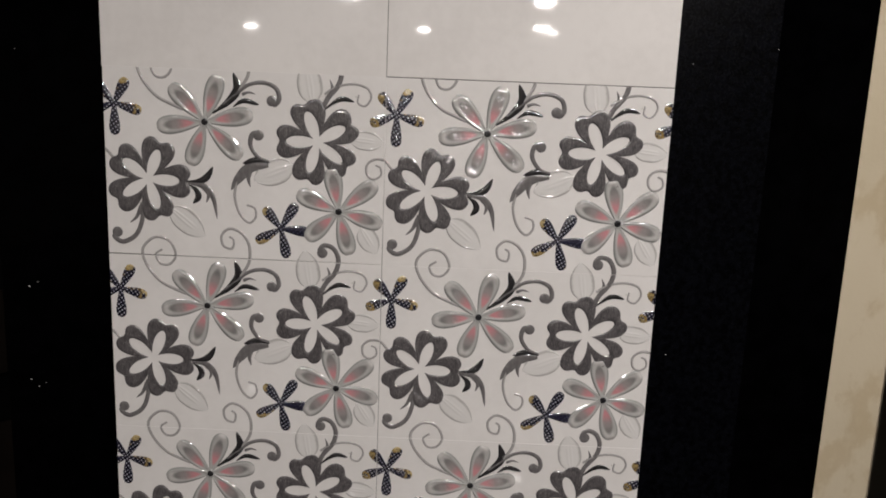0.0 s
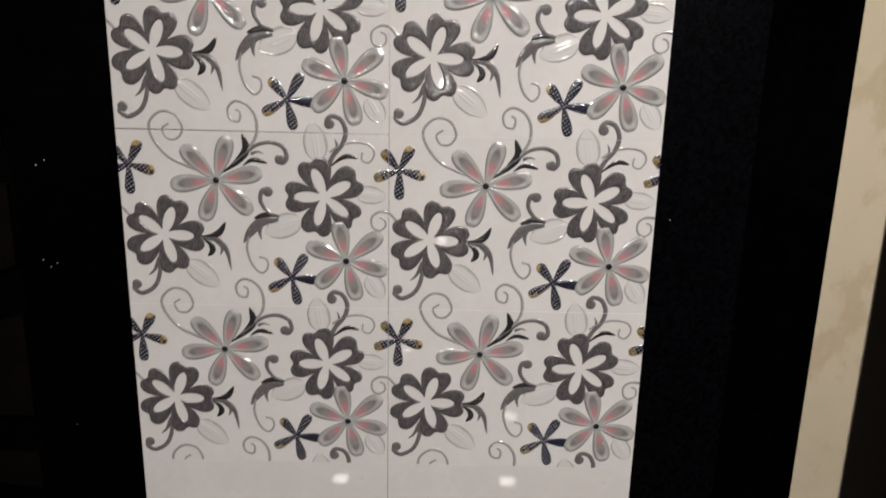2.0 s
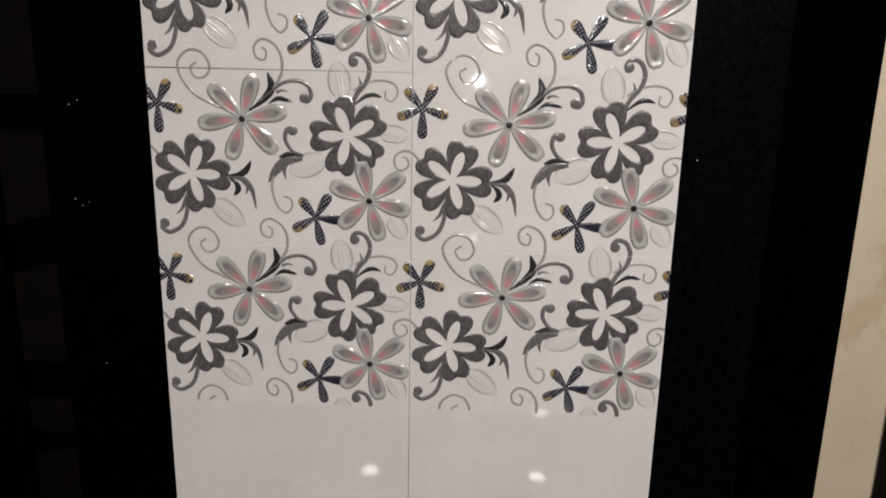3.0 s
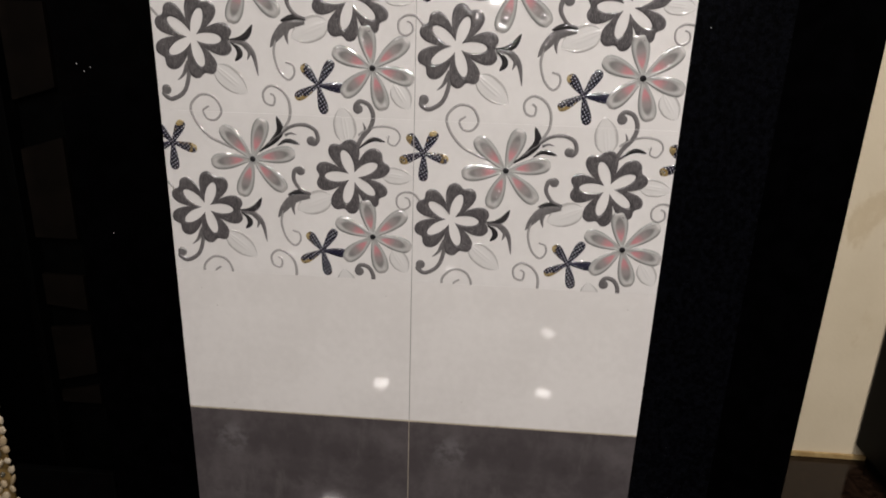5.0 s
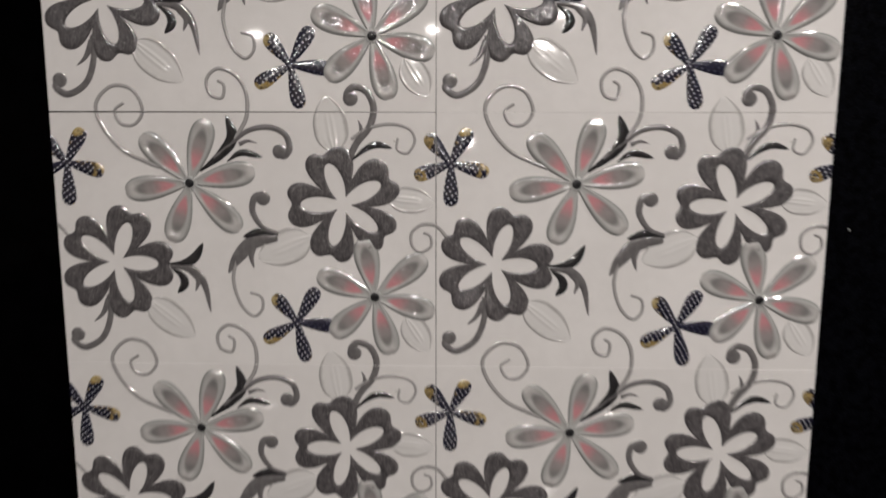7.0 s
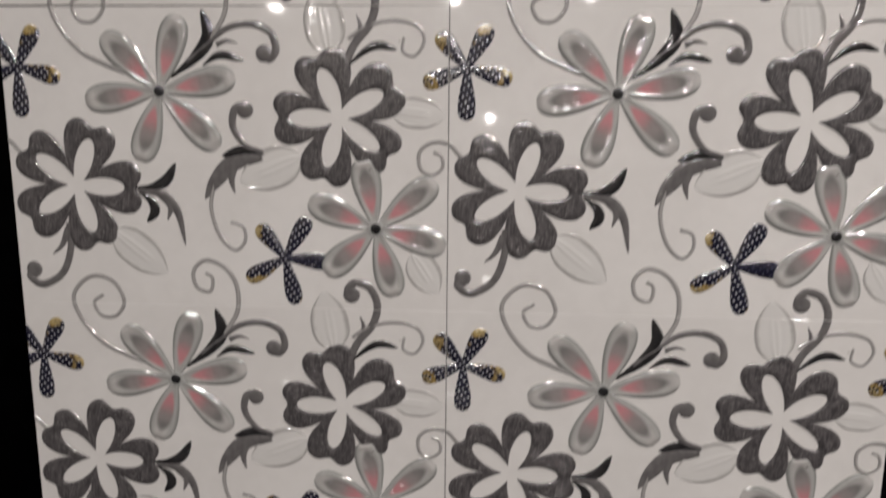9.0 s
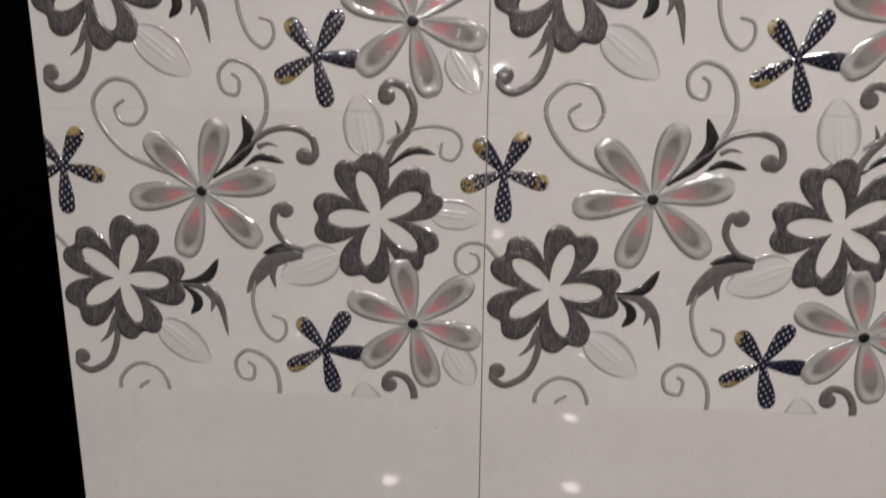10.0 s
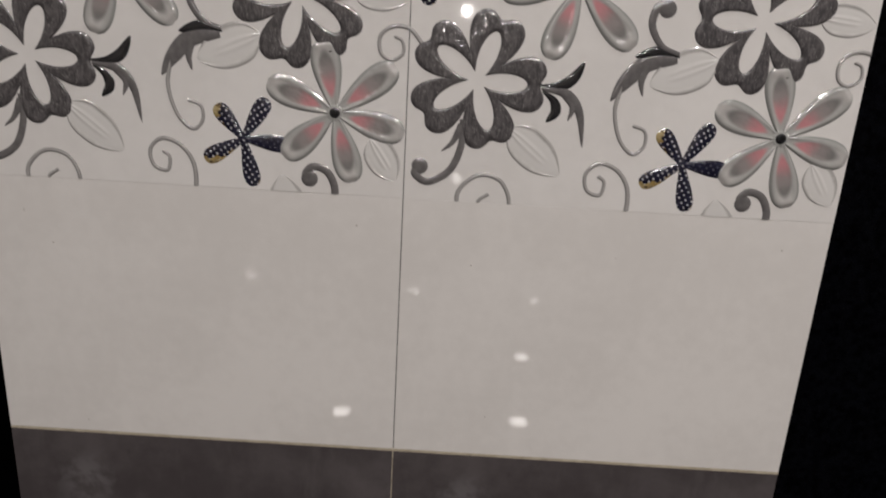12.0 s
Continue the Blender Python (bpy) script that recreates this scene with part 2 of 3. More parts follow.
MATRIX = plain("old_gold_mortar", (0.09, 0.055, 0.016), (0.24, 0.155, 0.055), 45, 0.45, bump=0.002, bump_scale=120)
PEBBLE = make_pebble()
TRIM = plain("white_lamp_trim", (0.70, 0.69, 0.66), (0.76, 0.75, 0.72), 40, 0.4)
LENS = emitter("lamp_lens", LAMP_COLOUR, 4.0)


# ---- building helpers ----
def part(name, bm, material, parent=None, label="", smooth=False):
    me = bpy.data.meshes.new(name)
    bm.to_mesh(me)
    bm.free()
    return part_of(name, me, material, parent, label, smooth)


def part_of(name, me, material, parent=None, label="", smooth=False):
    if material and not me.materials:
        me.materials.append(material)
    if smooth:
        me.shade_smooth()
    ob = new(name, me)
    ob.parent = parent
    return tagged(ob, label)


def slab(x0, x1, y0, y1, z0, z1, bevel=0.0, segments=2):
    bm = bmesh.new()
    bmesh.ops.create_cube(bm, size=1, matrix=Matrix.LocRotScale(((x0 + x1) / 2, (y0 + y1) / 2, (z0 + z1) / 2), None, (x1 - x0, y1 - y0, z1 - z0)))
    if bevel:
        bmesh.ops.bevel(bm, geom=bm.edges[:], offset=bevel, segments=segments, affect="EDGES", profile=0.6)
    return bm


def empty(name, x=0, y=0, z=0):
    ob = new(name)
    ob.empty_display_size = 0.05
    ob.location = (x, y, z)
    return ob


# ---- the room ----
X0, X1, Y0, Y1 = -5.0, 5.0, -11.5, 0.57


def structure(name, bm, material, label):
    return tagged(part(name, bm, material), label, name.split("_")[0], kind="structure")


structure("floor", slab(X0, X1, Y0, Y1, -0.12, 0.0), FLOOR_STONE, "polished dark brown granite showroom floor")
structure("ceiling", slab(X0, X1, STEP_Y, Y1, CEILING + 0.012, HIGH_CEILING + 0.15), CEILING_PAINT, "lowered matt ceiling over the displays")
structure("ceiling_raised", slab(X0, X1, Y0, STEP_Y, HIGH_CEILING + 0.012, HIGH_CEILING + 0.15), CEILING_PAINT, "raised matt ceiling at the far end")
structure("wall_north", slab(X0, X1, Y1, Y1 + 0.15, -0.12, HIGH_CEILING + 0.15), WALL_PAINT, "beige painted wall behind the tile display")
# Thin added strip gives the wall an ochre-brown band at its foot.
tagged(part("trim", slab(0.70, 1.60, Y1 - 0.008, Y1 - 0.0005, 0.0005, 0.016, 0.002), OCHRE_BAND), "thin ochre strip along the wall's foot", "trim", kind="structure")
structure("wall_south", slab(X0, X1, Y0 - 0.15, Y0, -0.12, HIGH_CEILING + 0.15), ROOM_PAINT, "taupe painted far wall of the showroom")
structure("wall_west", slab(X0 - 0.15, X0, Y0 - 0.15, Y1 + 0.15, -0.12, HIGH_CEILING + 0.15), ROOM_PAINT, "taupe painted side wall of the showroom")
structure("wall_east", slab(X1, X1 + 0.15, Y0 - 0.15, Y1 + 0.15, -0.12, HIGH_CEILING + 0.15), ROOM_PAINT, "taupe painted side wall of the showroom")


def downlight(x, y, side, watts):
    lamp = tagged(empty("ceiling_downlight", x, y, CEILING if y > STEP_Y else HIGH_CEILING), "square recessed ceiling downlight, switched on", "lamp", "ceiling downlights")
    bm = slab(-side * 0.68, side * 0.68, -side * 0.68, side * 0.68, 0.0, 0.014, 0.003)
    part("trim", bm, TRIM, lamp)
    part("lens", slab(-side / 2, side / 2, -side / 2, side / 2, -0.004, 0.0), LENS, lamp)
    data = bpy.data.lights.new("downlight", "AREA")
    data.shape, data.size, data.energy, data.color = "SQUARE", side, watts, LAMP_COLOUR
    bulb = new("bulb", data)
    bulb.parent = lamp
    bulb.location = (0, 0, -0.008)


for spec in DOWNLIGHTS:
    downlight(*spec)

# Added fixed lamp; its reflection in the tiles stands in for a hand-carried torch.
glint_lamp = tagged(empty("torch_glint_lamp", 0.12, Y0 + 0.03, 1.42), "small round white lamp, added far off to imitate a hand torch's reflection", "lamp")
for name, radius, y, deep, material in (("housing", 0.12, -0.025, 0.05, TRIM), ("lens", 0.08, 0.003, 0.03, LENS)):
    bm = bmesh.new()
    bmesh.ops.create_cone(bm, cap_ends=True, segments=40, radius1=radius, radius2=radius, depth=deep, matrix=Matrix.Translation((0, y, 0)) @ Matrix.Rotation(radians(90), 4, "X"))
    bmesh.ops.bevel(bm, geom=[e for e in bm.edges if len(e.link_faces) == 2 and e.calc_face_angle() > 1], offset=0.004, segments=2, affect="EDGES")
    part(name, bm, material, glint_lamp)
data = bpy.data.lights.new("torch_glint_bulb", "AREA")
data.shape, data.size, data.energy, data.color = "DISK", 0.14, 9, LAMP_COLOUR
bulb = new("bulb", data)
bulb.parent = glint_lamp
bulb.location, bulb.rotation_euler = (0, 0.034, 0), (radians(90), 0, 0)

# ---- the tile display ----
U, V = 0.4518, 0.3009          # tile face
PU, PV = 0.4527, 0.301        # pitch across and up
BASE = 0.40                  # top of the grey row


def petal_grid(length, width, height, outline, profile, n=18, k=10):
    """A domed blade along +x: rows of vertices from base to tip, with s and t kept for the print."""
    bm = bmesh.new()
    rows = []
    for i in range(n + 1):
        s = 0.5 - 0.5 * math.cos(math.pi * (0.04 + 0.96 * i / n))
        row = []
        for j in range(k + 1):
            t = -math.cos(math.pi * j / k)
            w = width * outline(s)
            row.append((bm.verts.new((length * s, -height * profile(s, t) + 0.0003, w * t)), s, t))
        rows.append(row)
    return skin(bm, rows)


def skin(bm, rows):
    layer = bm.loops.layers.uv.new("UVMap")
    for a, b in zip(rows, rows[1:]):
        for j in range(len(a) - 1):
            quad = (a[j], b[j], b[j + 1], a[j + 1])
            try:
                f = bm.faces.new([q[0] for q in quad])
            except ValueError:
                continue
            f.smooth = True
            for loop, q in zip(f.loops, quad):
                loop[layer].uv = (q[1], q[2] * 0.5 + 0.5)
    bmesh.ops.recalc_face_normals(bm, faces=bm.faces[:])
    if bm.faces and sum(f.normal.y * f.calc_area() for f in bm.faces) > 0:
        bmesh.ops.reverse_faces(bm, faces=bm.faces[:])
    return bm


def place(bm, u, v, degrees):
    """Turns a motif that points along +x and sets it at u, v millimetres on the tile."""
    bm.transform(Matrix.Translation((u / 1000, 0, v / 1000)) @ Matrix.Rotation(radians(-degrees), 4, "Y"))
    return bm


def glass_petal(length):
    def outline(s):
        return max(0.10 * (1 - s), 1.22 * s ** 0.74 * math.sqrt(max(0.0, 1 - s ** 3.1)))

    def profile(s, t):
        rim = math.exp(-((abs(t) - 0.74) / 0.20) ** 2)
        tip = math.exp(-((s - 0.90) / 0.07) ** 2)
        end = min(1.0, (1 - s) / 0.06 + 0.02)
        return (1 - abs(t) ** 5) * end * (0.52 + 0.48 * max(rim, tip))

    return petal_grid(length, 0.0206, 0.0026, outline, profile, 24, 16)


def star_petal(length):
    def outline(s):
        return max(0.30 * (1 - s), 1.18 * (0.18 + 0.82 * s ** 0.9) * math.sqrt(max(0.0, 1 - s ** 5)))

    def profile(s, t):
        return (1 - abs(t) ** 4) * min(1.0, (1 - s) / 0.08 + 0.02)

    return petal_grid(length, 0.0115, 0.0013, outline, profile, 12, 6)


def clover_petal(length, low, high):
    """Heart-shaped petal of one flower, from its valley at -low to that at +high degrees, round a bare core."""
    bm = bmesh.new()
    rows, n, k = [], 48, 14
    bead = 0.0048
    for i in range(n + 1):
        f = 2 * i / n - 1
        a = radians((high if f > 0 else low) * f)
        x = abs(f)
        e = x ** 0.98
        r_in = 0.0500 - 0.0415 * e * e * (3 - 2 * e)
        r_out = length * (0.47 + 0.54 * (1 - x ** 4.6) - 0.105 * math.exp(-(x / 0.21) ** 2))
        lean = 0.62 + 0.38 * math.exp(-(x / 0.5) ** 4)
        row = []
        for j in range(k + 1):
            q = 0.5 - 0.5 * math.cos(math.pi * j / k)
            r = r_in + (r_out - r_in) * q
            d = min(1.0, max(0.0, min(r - r_in, r_out - r) * lean / bead))
            row.append((bm.verts.new((r * math.cos(a), 0.0003 - 0.0019 * (1 - (1 - d) ** 2), r * math.sin(a))), i / n, 2 * q - 1))
        rows.append(row)
    return skin(bm, rows)


def emboss_leaf(length, width):
    def outline(s):
        x = (s - 0.45) / 0.55 if s > 0.45 else (0.45 - s) / 0.46
        return max(0.0, 1 - x ** (2.3 if s > 0.45 else 3.0))

    def profile(s, t):
        rim = math.exp(-((abs(t) - 0.87) / 0.10) ** 2)
        fade = 1 if s < 0.62 else max(0.0, 1 - (s - 0.62) / 0.10)
        vein = math.exp(-((abs(t) - 0.13) / 0.09) ** 2) * fade
        return (0.45 * (1 - t ** 4) + 0.55 * max(rim, 0.6 * vein)) * (1 - abs(t) ** 10) * min(1.0, (1 - s) / 0.05 + 0.02)

    return petal_grid(length, width / 2, 0.0016, outline, profile, 24, 40)


def spline(points, n):
    """Catmull-Rom through control points in millimetres."""
    p = [Vector(points[0]) * 2 - Vector(points[1]), *map(Vector, points), Vector(points[-1]) * 2 - Vector(points[-2])]
    out = []
    for i in range(n + 1):
        f = i / n * (len(points) - 1)
        j = min(int(f), len(points) - 2)
        f -= j
        a, b, c, d = p[j:j + 4]
        out.append(0.5 * (2 * b + (c - a) * f + (2 * a - 5 * b + 4 * c - d) * f * f + (3 * b - a - 3 * c + d) * f ** 3))
    return out


def stroke(points, width, height=0.0013, bulb=0.0):
    """A raised half-round line; width is a function of the way along, in millimetres; bulb is the radius of a curled end."""
    line = spline(points, 8 * (len(points) - 1))
    bm = bmesh.new()
    rows, n = [], len(line) - 1
    for i, c in enumerate(line):
        way = (line[min(i + 1, n)] - line[max(i - 1, 0)]).normalized()
        side = Vector((-way.y, way.x))
        s = i / n
        w = max(0.15, width(s)) / 2
        row = []
        for j in range(7):
            t = -math.cos(math.pi * j / 6)
            q = c + side * (w * t)
            row.append((bm.verts.new((q.x / 1000, 0.0003 - height * math.sqrt(1 - t * t) * min(1.0, w / 1.6), q.y / 1000)), s, t))
        rows.append(row)
    if bulb:
        c = line[-1]
        ring = []
        for r in range(5):
            e = 1 - r / 4
            row = []
            for j in range(17):
                a = 2 * math.pi * j / 16
                row.append((bm.verts.new((c.x / 1000 + bulb * e * math.cos(a) / 1000, 0.0002 - height * 0.95 * math.sqrt(1 - e ** 4), c.y / 1000 + bulb * e * math.sin(a) / 1000)), 1.0, 0.0))
            ring.append(row)
        skin(bm, ring)
        extra = bm
        bm2 = bmesh.new()
        rows2 = [[(bm2.verts.new(v.co), s, t) for v, s, t in row] for row in rows]
        skin(bm2, rows2)
        for row in rows:
            for v, s, t in row:
                extra.verts.remove(v)
        me = bpy.data.meshes.new("joined")
        bm2.to_mesh(me)
        bm2.free()
        extra.from_mesh(me)
        bpy.data.meshes.remove(me)
        return extra
    return skin(bm, rows)


def taper(a, b):
    return lambda s: a + (b - a) * s


def crescent(w):
    return lambda s: w * math.sin(math.pi * min(1.0, 0.12 + 0.88 * s)) ** 0.8 + 0.2


def belly(w):
    """Widest past the middle, pointed at both ends."""
    return lambda s: w * math.sin(math.pi * min(1.0, 0.04 + 0.96 * s ** 1.4)) ** 0.75 + 0.2


def horn(w):
    return lambda s: w * (1 - s) ** 0.7 + 0.2


def disc(u, v, r, height):
    bm = bmesh.new()
    rows = []
    for k in range(6):
        e = 1 - k / 5.0
        rows.append([(bm.verts.new((u / 1000 + r * e * math.cos(a) / 1000, 0.0002 - height * math.sqrt(1 - e ** 4), v / 1000 + r * e * math.sin(a) / 1000)), e, 0.0)
                     for a in [2 * math.pi * j / 20 for j in range(21)]])
    return skin(bm, rows)


def motifs():
    """The decor, in millimetres from the tile's lower left corner: name, mesh, material, label."""
    out = []

    def add(name, bm, material, label=""):
        out.append((name, bm, material, label))

    for u, v, w, l, a in ((104, 79, 41, 73, -39), (305, 157, 45, 71, 203), (335, 255, 43, 66, 99), (395, 203, 33, 57, -6), (416, 60, 36, 51, -57)):
        add("embossed_leaf", place(emboss_leaf(l / 1000, w / 1000), u, v, a), WHITE_LEAF, "white embossed leaf with a centre vein")
    scrolls = (
        ((128, 238), (110, 245), (84.3, 258.1), (62.4, 284.2), (56.4, 310.1), (76, 329.7), (99.7, 325.5), (110.7, 303.6), (100.9, 287.8), (85.1, 287.9), (78.1, 301.9), (88.9, 310.7)),
        ((217.6, 270.8), (231.3, 292.5), (234.1, 312.3), (230.1, 330.2), (218.1, 344.3), (200.3, 349.4), (187.6, 337.6), (190.6, 320.7), (204.5, 316.6), (207.4, 330.5), (200.4, 336.5)),
        ((465.2, 157.1), (452.3, 170.2), (435.5, 171.3), (423.7, 161.5), (424.8, 145.6), (435.7, 139.5), (446.5, 146.4), (445.4, 158.3), (437.5, 162.4)),
        ((213.5, 127.8), (209.7, 102), (217.8, 74.1), (232.7, 60), (243.5, 68.9), (242.4, 83.8), (229.5, 88.9)),
        ((353.9, 270.4), (371.6, 282.2), (398.2, 287.9), (421, 282.7), (428, 268.7), (419.2, 254.9), (407.3, 259), (408.2, 271.9)),
    )
    for points, a, b in zip(scrolls, (5.4, 5.4, 4.6, 4.6, 4.2), (3.6, 3.6, 3.2, 3.4, 3.0)):
        add("scroll", stroke(points, taper(a, b), 0.0014), SCROLL, "thin raised grey scroll")
    hooks = (
        (((57.7, 85.6), (56.9, 57.8), (46.2, 32), (24.5, 19.3), (10.6, 27.4), (15.5, 35.3)), 7.5, 9.0, 9.0),
        (((351.1, 247.6), (359.8, 265.4), (375.5, 285.1), (380.3, 305.9), (372.3, 323.9), (357.5, 329), (349.6, 321.1), (353.6, 316.1)), 8.5, 8.5, 9.2),
        (((192, 248.2), (213.7, 265.8), (234.3, 280.5), (258, 284.3), (276.8, 276.2), (281.8, 260.2), (275, 251.3), (270, 256.4)), 5.0, 9.5, 9.0),
        (((265.7, 160), (247.8, 167.2), (235.9, 185.2), (237.8, 201), (244.6, 204.9), (248.6, 201.9)), 5.5, 11.0, 9.0),
    )
    for points, a, b, r in hooks:
        add("curled_leaf", stroke(points, taper(a, b), 0.0015, r), HOOK, "slate grey leaf with a curled end")
    for points, w in ((((56.7, 79.6), (48, 61.8), (36.2, 51)), 9), (((364.7, 271.3), (365.7, 283.2), (361.6, 294.2)), 7), (((222.6, 264.8), (233.4, 268.6), (245.3, 265.5)), 6),
                      (((159, 117), (167, 104), (163, 89)), 12), (((235.1, 147.4), (232.2, 132.5), (235.3, 117.6)), 11)):
        add("leaf_spur", stroke(points, horn(w), 0.0013), HOOK)
    for points, w in ((((264.7, 155.1), (235.1, 149.4), (216, 131), (203.5, 111.5)), 18), (((134, 121), (158, 117), (174, 99), (181, 62)), 10.5)):
        add("leaf_blade", stroke(points, crescent(w), 0.0014), HOOK, "pointed slate grey leaf")
    for points, w in ((((175.3, 233.4), (199.9, 252.1), (214.6, 272.8), (208.5, 298.7)), 14.5), (((207.9, 245), (225.6, 254.8), (250.3, 249.6)), 8.5), (((351.1, 243.6), (370.7, 259.4), (384.5, 264.2), (402.3, 260)), 8.5),
                      (((266.7, 158), (246.9, 162.2), (222.2, 155.5)), 11), (((132, 123), (150, 123.5), (164, 131), (175, 149)), 12), (((135, 118), (147, 109), (150, 98), (141, 87)), 11)):
        add("black_blade", stroke(points, belly(w), 0.0014), BLADE, "pointed black leaf")
    for k, (u, v, petals) in enumerate(((285, 52.5, ((129, 44), (59, 50), (-5, 48), (-78, 51), (210, 48))), (17, 243, ((62, 46), (-14, 46), (-90, 51), (131, 44), (200, 46))))):
        for n, (a, l) in enumerate(petals):
            add("star_petal", place(star_petal(l / 1000), u, v, a), STAR_GOLD if n in ((0, 4) if k == 0 else (0, 1, 3, 4)) else STAR_PLAIN if (k, n) == (0, 2) else STAR, "navy petal with pale dots and gilding")
    for u, v, petals in ((162.5, 219.5, ((187, 79), (134.5, 79), (73, 78), (10.5, 79.5), (-44, 81), (251, 75))), (379.5, 84.5, ((101, 73), (39, 79), (-14.5, 74), (-75, 74), (222, 72), (158.5, 74.5)))):
        for a, l in petals:
            add("glass_petal", place(glass_petal(l / 1000), u, v, a), PINK, "glassy grey petal with a rose core")
        add("flower_heart", disc(u, v, 10.5, 0.0019), HEART)
        add("flower_centre", disc(u, v, 6.5, 0.0030), STAMEN, "black domed flower centre")
    for u, v, size, turns in ((69, 124.5, 69.5, (70, -2, -73, -146, -217)), (343.5, 195, 69, (111, 29, -38, -105, -180))):
        for n, a in enumerate(turns):
            before, after = turns[n - 1] + (360 if n == 0 else 0), turns[(n + 1) % 5] - (360 if n == 4 else 0)
            petal = clover_petal((size + (0, 1, -0.5, 0.5, -1)[n]) / 1000, (a - after) % 360 / 2, (before - a) % 360 / 2)
            add("clover_petal", place(petal, u, v, a), CLOVER, "heart-shaped charcoal petal with a bare core")
    return out


def clipped(bm):
    """Cuts a motif at the tile's four edges; None if nothing is left."""
    for co, no in (((0.0004, 0, 0), (-1, 0, 0)), ((U - 0.0004, 0, 0), (1, 0, 0)), ((0, 0, 0.0004), (0, 0, -1)), ((0, 0, V - 0.0004), (0, 0, 1))):
        bmesh.ops.bisect_plane(bm, geom=bm.verts[:] + bm.edges[:] + bm.faces[:], plane_co=co, plane_no=no, clear_outer=True)
    if not bm.faces:
        bm.free()
        return None
    return bm


def decor_meshes():
    """The motifs of one tile, those that run over an edge coming back in at the other."""
    out = []
    for name, bm, material, label in motifs():
        xs = [v.co.x for v in bm.verts]
        zs = [v.co.z for v in bm.verts]
        for du in (-PU, 0, PU):
            for dv in (-PV, 0, PV):
                if max(xs) + du < 0.002 or min(xs) + du > U - 0.002 or max(zs) + dv < 0.002 or min(zs) + dv > V - 0.002:
                    continue
                piece = bm.copy()
                piece.transform(Matrix.Translation((du, 0, dv)))
                piece = clipped(piece)
                if piece:
                    me = bpy.data.meshes.new(name)
                    piece.to_mesh(me)
                    piece.free()
                    me.materials.append(material)
                    out.append((name, me, label))
        bm.free()
    return out


display = tagged(empty("tile_display_board", 0, 0.02, 0), "black showroom board carrying glossy floral wall tiles in two columns", "tile display")
LEFT, RIGHT = -0.640, 0.762


def board(name, bm, material, label):
    ob = part(name, bm, material, display, label)
    ob.location = (0, -0.02, 0)
    return ob


board("backing_panel", slab(LEFT, 0.612, 0.010, 0.050, 0.0, 2.15, 0.0015), BLACK, "polished black backing panel")
board("side_panel", slab(0.613, RIGHT, 0.012, 0.050, 0.0, 2.15, 0.0015), BLACK, "polished black edge panel")
# Separate strip added to carry the painted reflection on the black board.
board("sheen_strip", slab(0.4565, 0.611, 0.004, 0.009, 0.0, 2.15, 0.0008), BLACK_SHEEN, "fine-grained black strip, its bluish tone imitating a dim reflection")
board("mortar_bed", slab(-0.4500, 0.4538, 0.0035, 0.0095, 0.101, 1.904), JOINT, "dark mortar bed between tiles")
board("grout_line", slab(-0.4500, 0.4538, -0.0004, 0.0033, BASE - 0.0030, BASE - 0.0002), GROUT, "beige grout line under the white tiles")

board("grout_line", slab(0.0009, 0.0019, -0.0002, 0.0033, 0.0975, BASE - 0.0034), GROUT, "pale grout line between the grey tiles")

rng = random.Random(4)


def tile_mesh(name, material):
    bm = slab(0, U, 0.0, 0.0085, 0, V, 0.0002, 1)
    me = bpy.data.meshes.new(name)
    bm.to_mesh(me)
    bm.free()
    me.materials.append(material)
    return me


def tile(name, me, column, row, label):
    """Row 0 is the white row over the grey one."""
    ob = part_of(name, me, None, display, label)
    ob.location = (-0.4505 + column * PU, -0.02 + rng.uniform(-0.0001, 0.0001), BASE + row * PV)
    ob.rotation_euler = (radians(rng.uniform(-0.03, 0.03)), 0, radians(rng.uniform(-0.03, 0.03)))
    return ob


white, cement, decor = tile_mesh("white_tile", WHITE_GLAZE), tile_mesh("grey_tile", CEMENT_GLAZE), tile_mesh("decor_tile", DECOR_GLAZE)
pieces = decor_meshes()
for column in (0, 1):
    tile("grey_tile", cement, column, -1, "glossy grey cement-look wall tile").location.z -= 0.003
    for row in (0, 4):
        plate = tile("white_tile", white, column, row, "plain glossy white wall tile")
        if (column, row) == (1, 4):
            plate.location.z += 0.0012
    for row in (1, 2, 3):
        face = tile("decor_tile", decor, column, row, "glossy ivory tile with raised flowers and scrolls")
        if (column, row) == (0, 3):
            face.location.z += 0.0017
            face.rotation_euler.y = 0.0027
        for name, me, label in pieces:
            part_of(name, me, None, face, label)




def fleck(bm_seed, wide, high, thick):
    """A flat, ragged crumb."""
    r = random.Random(bm_seed)
    bm = bmesh.new()
    rim = [(r.uniform(0.6, 1.1) * wide / 2 * math.cos(a), r.uniform(0.6, 1.1) * high / 2 * math.sin(a)) for a in [math.pi * k / 4 for k in range(8)]]
    low = [bm.verts.new((x, 0, z)) for x, z in rim]
    top = [bm.verts.new((x * 0.6, -thick, z * 0.6)) for x, z in rim]
    bm.faces.new(top)
    for k in range(8):
        bm.faces.new((low[k], low[(k + 1) % 8], top[(k + 1) % 8], top[k]))
    bmesh.ops.recalc_face_normals(bm, faces=bm.faces[:])
    return bm


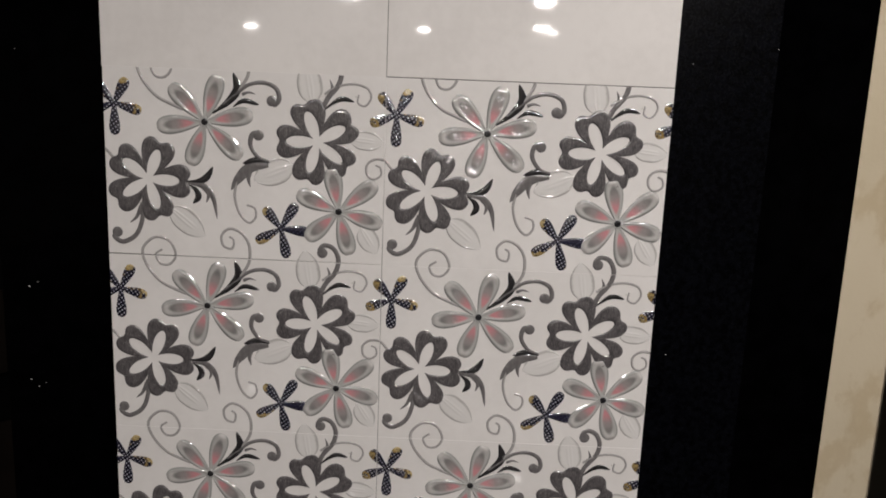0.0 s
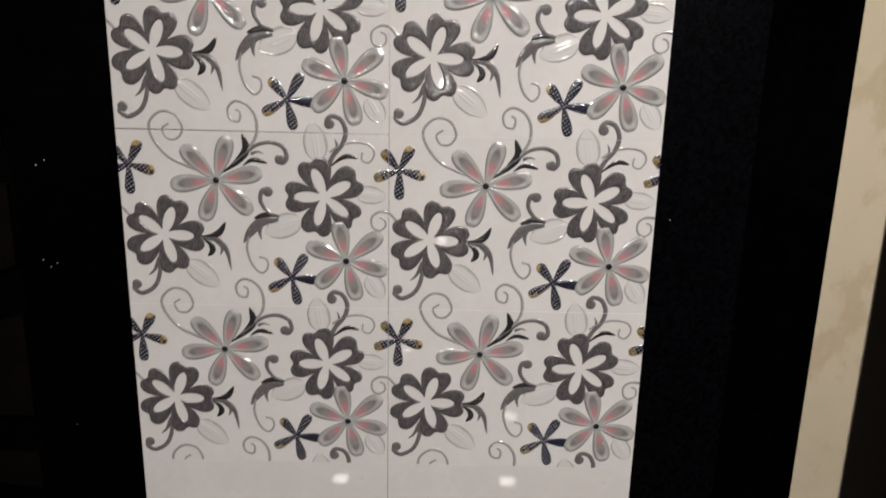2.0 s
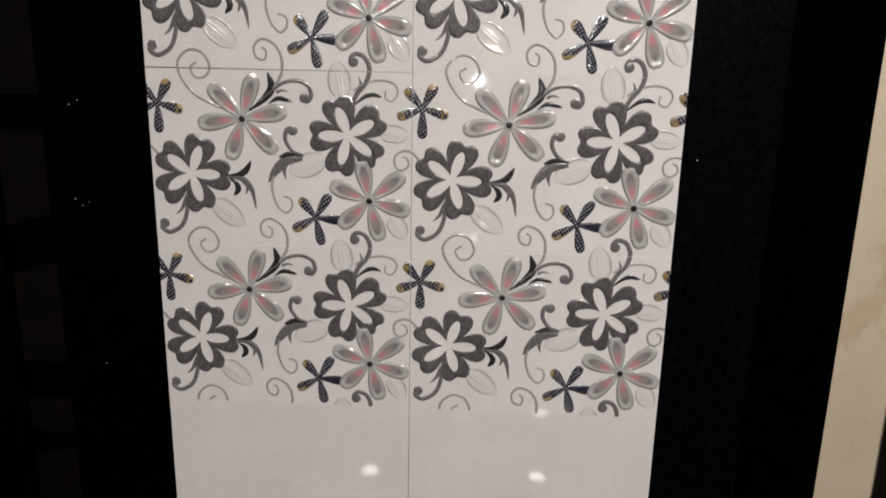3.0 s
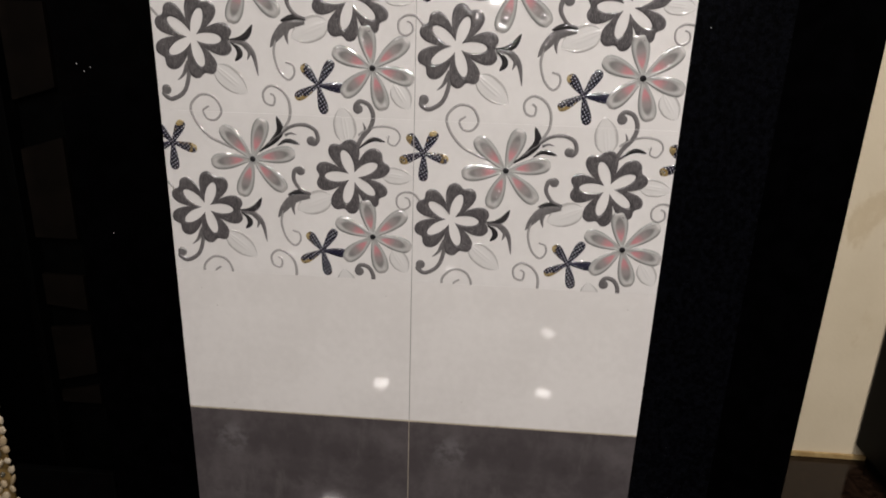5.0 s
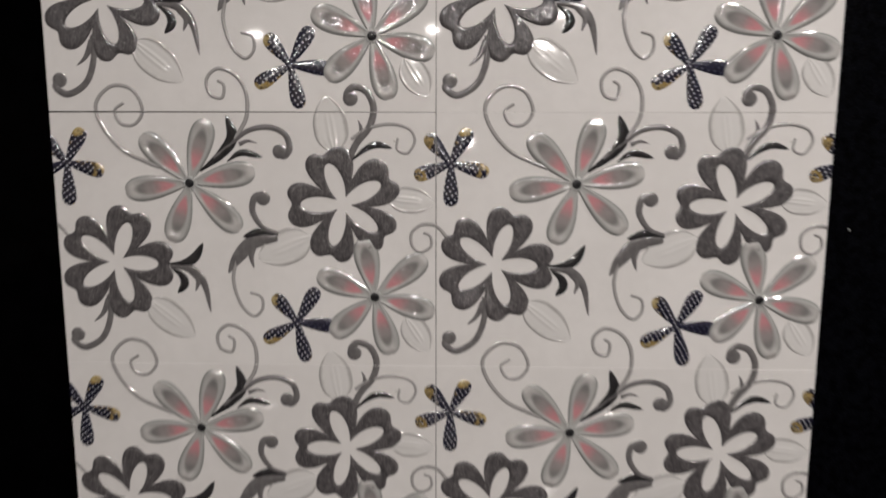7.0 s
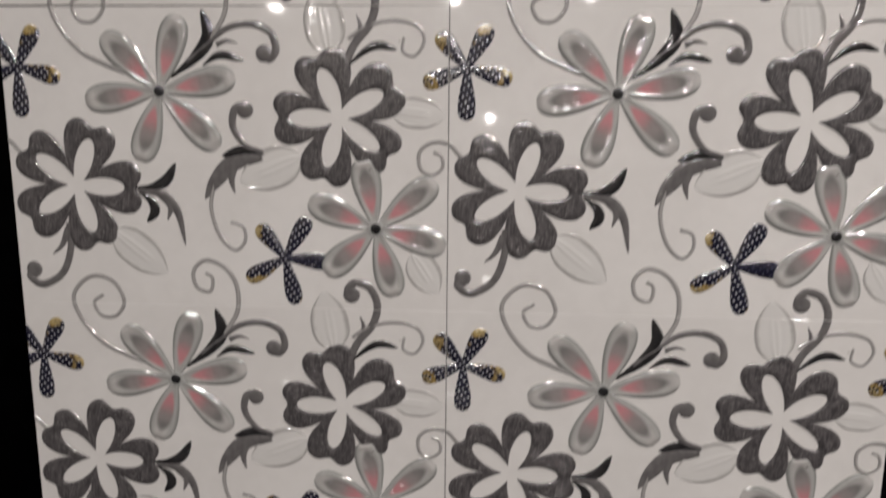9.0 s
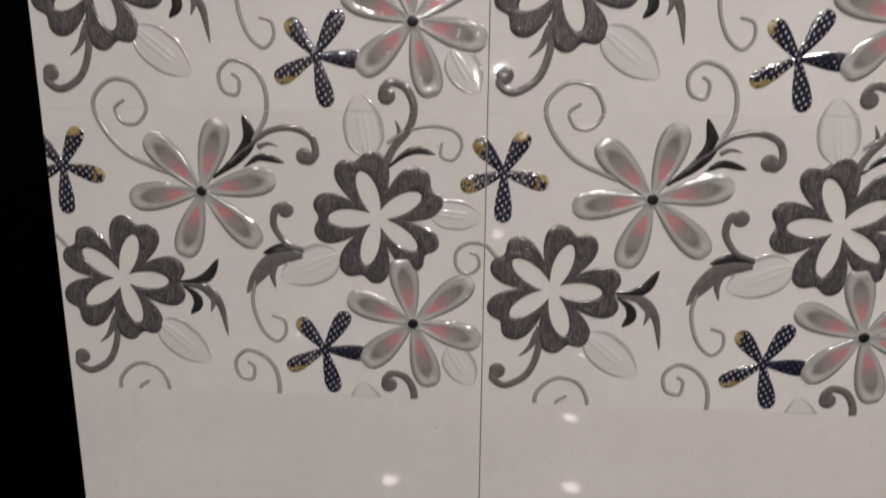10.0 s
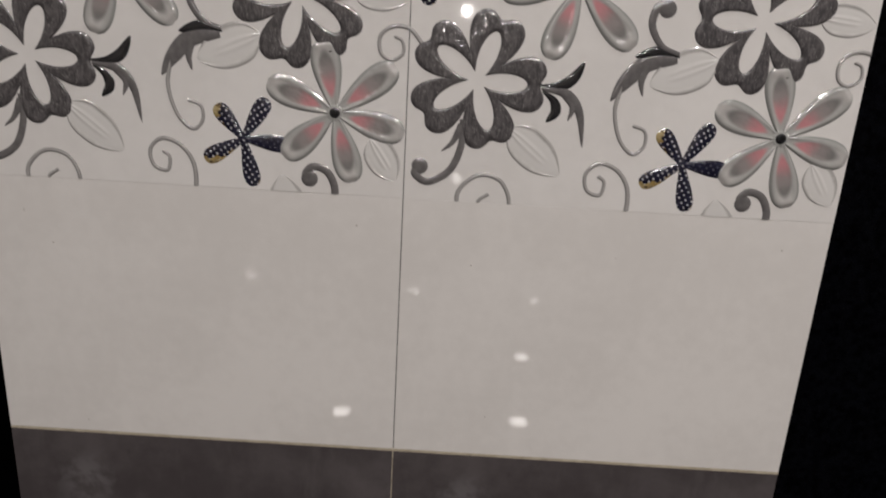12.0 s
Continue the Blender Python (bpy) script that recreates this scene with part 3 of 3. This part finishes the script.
CRUMB = plain("pale_mortar_crumb", (0.42, 0.42, 0.43), (0.62, 0.61, 0.60), 300, 0.6)
NICK = plain("brown_glaze_nick", (0.22, 0.18, 0.15), (0.34, 0.29, 0.25), 300, 0.5)
for n, (x, y, z, w, h) in enumerate((
        (-0.594, 0.010, 1.239, 3.2, 2.6), (-0.579, 0.010, 1.247, 1.6, 3.0), (-0.600, 0.010, 1.074, 2.6, 2.6), (-0.587, 0.010, 1.062, 2.0, 3.6), (-0.575, 0.010, 1.069, 2.0, 2.0),
        (-0.572, 0.010, 0.762, 1.5, 2.0), (-0.594, 0.010, 1.627, 2.0, 2.0), (0.480, 0.004, 1.643, 2.8, 2.4), (0.481, 0.004, 1.170, 2.2, 3.0), (0.609, 0.004, 1.670, 2.0, 2.0))):
    board("mortar_crumb", fleck(n, w / 1000, h / 1000, 0.0008), CRUMB, "pale mortar crumb").location = (x, y - 0.02, z)
for n, (x, z, w, h) in enumerate(((-0.404, 0.664, 1.0, 5.5), (-0.376, 0.629, 4.0, 2.0), (-0.357, 0.414, 2.4, 3.2), (0.078, 0.631, 3.2, 2.4), (0.232, 0.649, 1.6, 1.6), (0.106, 0.449, 2.6, 2.2))):
    board("glaze_nick", fleck(40 + n, w / 1000, h / 1000, 0.0004), NICK, "brown nick in the glaze").location = (x, -0.0197, z)

# ---- things beside the board ----
def pebble_mesh(seed):
    r = random.Random(seed)
    bm = bmesh.new()
    bmesh.ops.create_icosphere(bm, subdivisions=1, radius=1)
    for v in bm.verts:
        v.co *= r.uniform(0.82, 1.12)
    for f in bm.faces:
        f.smooth = True
    me = bpy.data.meshes.new("pebble")
    bm.to_mesh(me)
    bm.free()
    me.materials.append(PEBBLE)
    return me


mosaic = tagged(empty("pebble_mosaic_panel", -1.028, 0.02, 0), "upright panel of cream and gold pebbles in gilt mortar", "mosaic panel")
part("mortar", slab(-0.14, 0.146, -0.010, -0.004, 0.0, 0.75, 0.001), MATRIX, mosaic, "old gold mortar bed")
shapes = [pebble_mesh(k) for k in range(6)]
for i in range(8):
    for j in range(28):
        ob = part_of("pebble", shapes[rng.randrange(6)], None, mosaic)
        ob.location = (0.150 - i * 0.019 + rng.uniform(-0.004, 0.004), -0.012, 0.014 + j * 0.0262 + (i % 2) * 0.012 + rng.uniform(-0.004, 0.004))
        ob.scale = (rng.uniform(0.0060, 0.0100), rng.uniform(0.004, 0.008), rng.uniform(0.0085, 0.0175))
        ob.rotation_euler = (0, radians(rng.uniform(-25, 40)), 0)

cabinet = tagged(empty("black_display_cabinet", 1.716, 0.40, 0), "tall black display cabinet with a blue label strip", "cabinet")
part("body", slab(-0.50, 0.50, -0.02, 0.165, 0.05, 2.1, 0.01, 3), RACK_BLACK, cabinet)
part("plinth", slab(-0.47, 0.48, 0.0, 0.15, 0.0, 0.05, 0.004), RACK_BLACK, cabinet)
part("label_strip", slab(-0.5035, -0.5005, -0.008, 0.012, 0.62, 1.10, 0.0005), BLUE, cabinet, "blue label strip")

rack = tagged(empty("tile_sample_rack", -0.83, 0.205, 0), "black upright rack holding small dark brown tile samples", "rack")
part("back_board", slab(-0.40, 0.24, 0.03, 0.05, 0.0, 2.1, 0.002), RACK_BLACK, rack)
part("kick_board", slab(-0.036, 0.188, -0.20, -0.185, 0.0, 0.21, 0.002), RACK_BLACK, rack)
part("upright", slab(0.075, 0.095, -0.015, 0.029, 0.0, 2.1, 0.002), RACK_BLACK, rack)
part("upright", slab(-0.070, -0.050, -0.015, 0.029, 0.0, 2.1, 0.002), RACK_BLACK, rack)
for z, h, rise, fall in ((0.245, 0.03, 0.02, 0.0), (0.305, 0.14, 0.01, 0.025), (0.505, 0.075, 0.0, -0.01), (0.670, 0.20, 0.03, 0.0), (0.975, 0.20, 0.0, 0.03), (1.25, 0.27, 0.02, 0.0), (1.60, 0.27, 0.0, 0.02)):
    bm = slab(-0.048, 0.050, 0.012, 0.022, 0.0, h, 0.0)
    for v in bm.verts:
        if v.co.x > 0:
            v.co.z += rise if v.co.z > 0.01 else fall
    ob = part("tile_sample", bm, BROWN_SAMPLE, rack)
    ob.location = (0, 0, z)
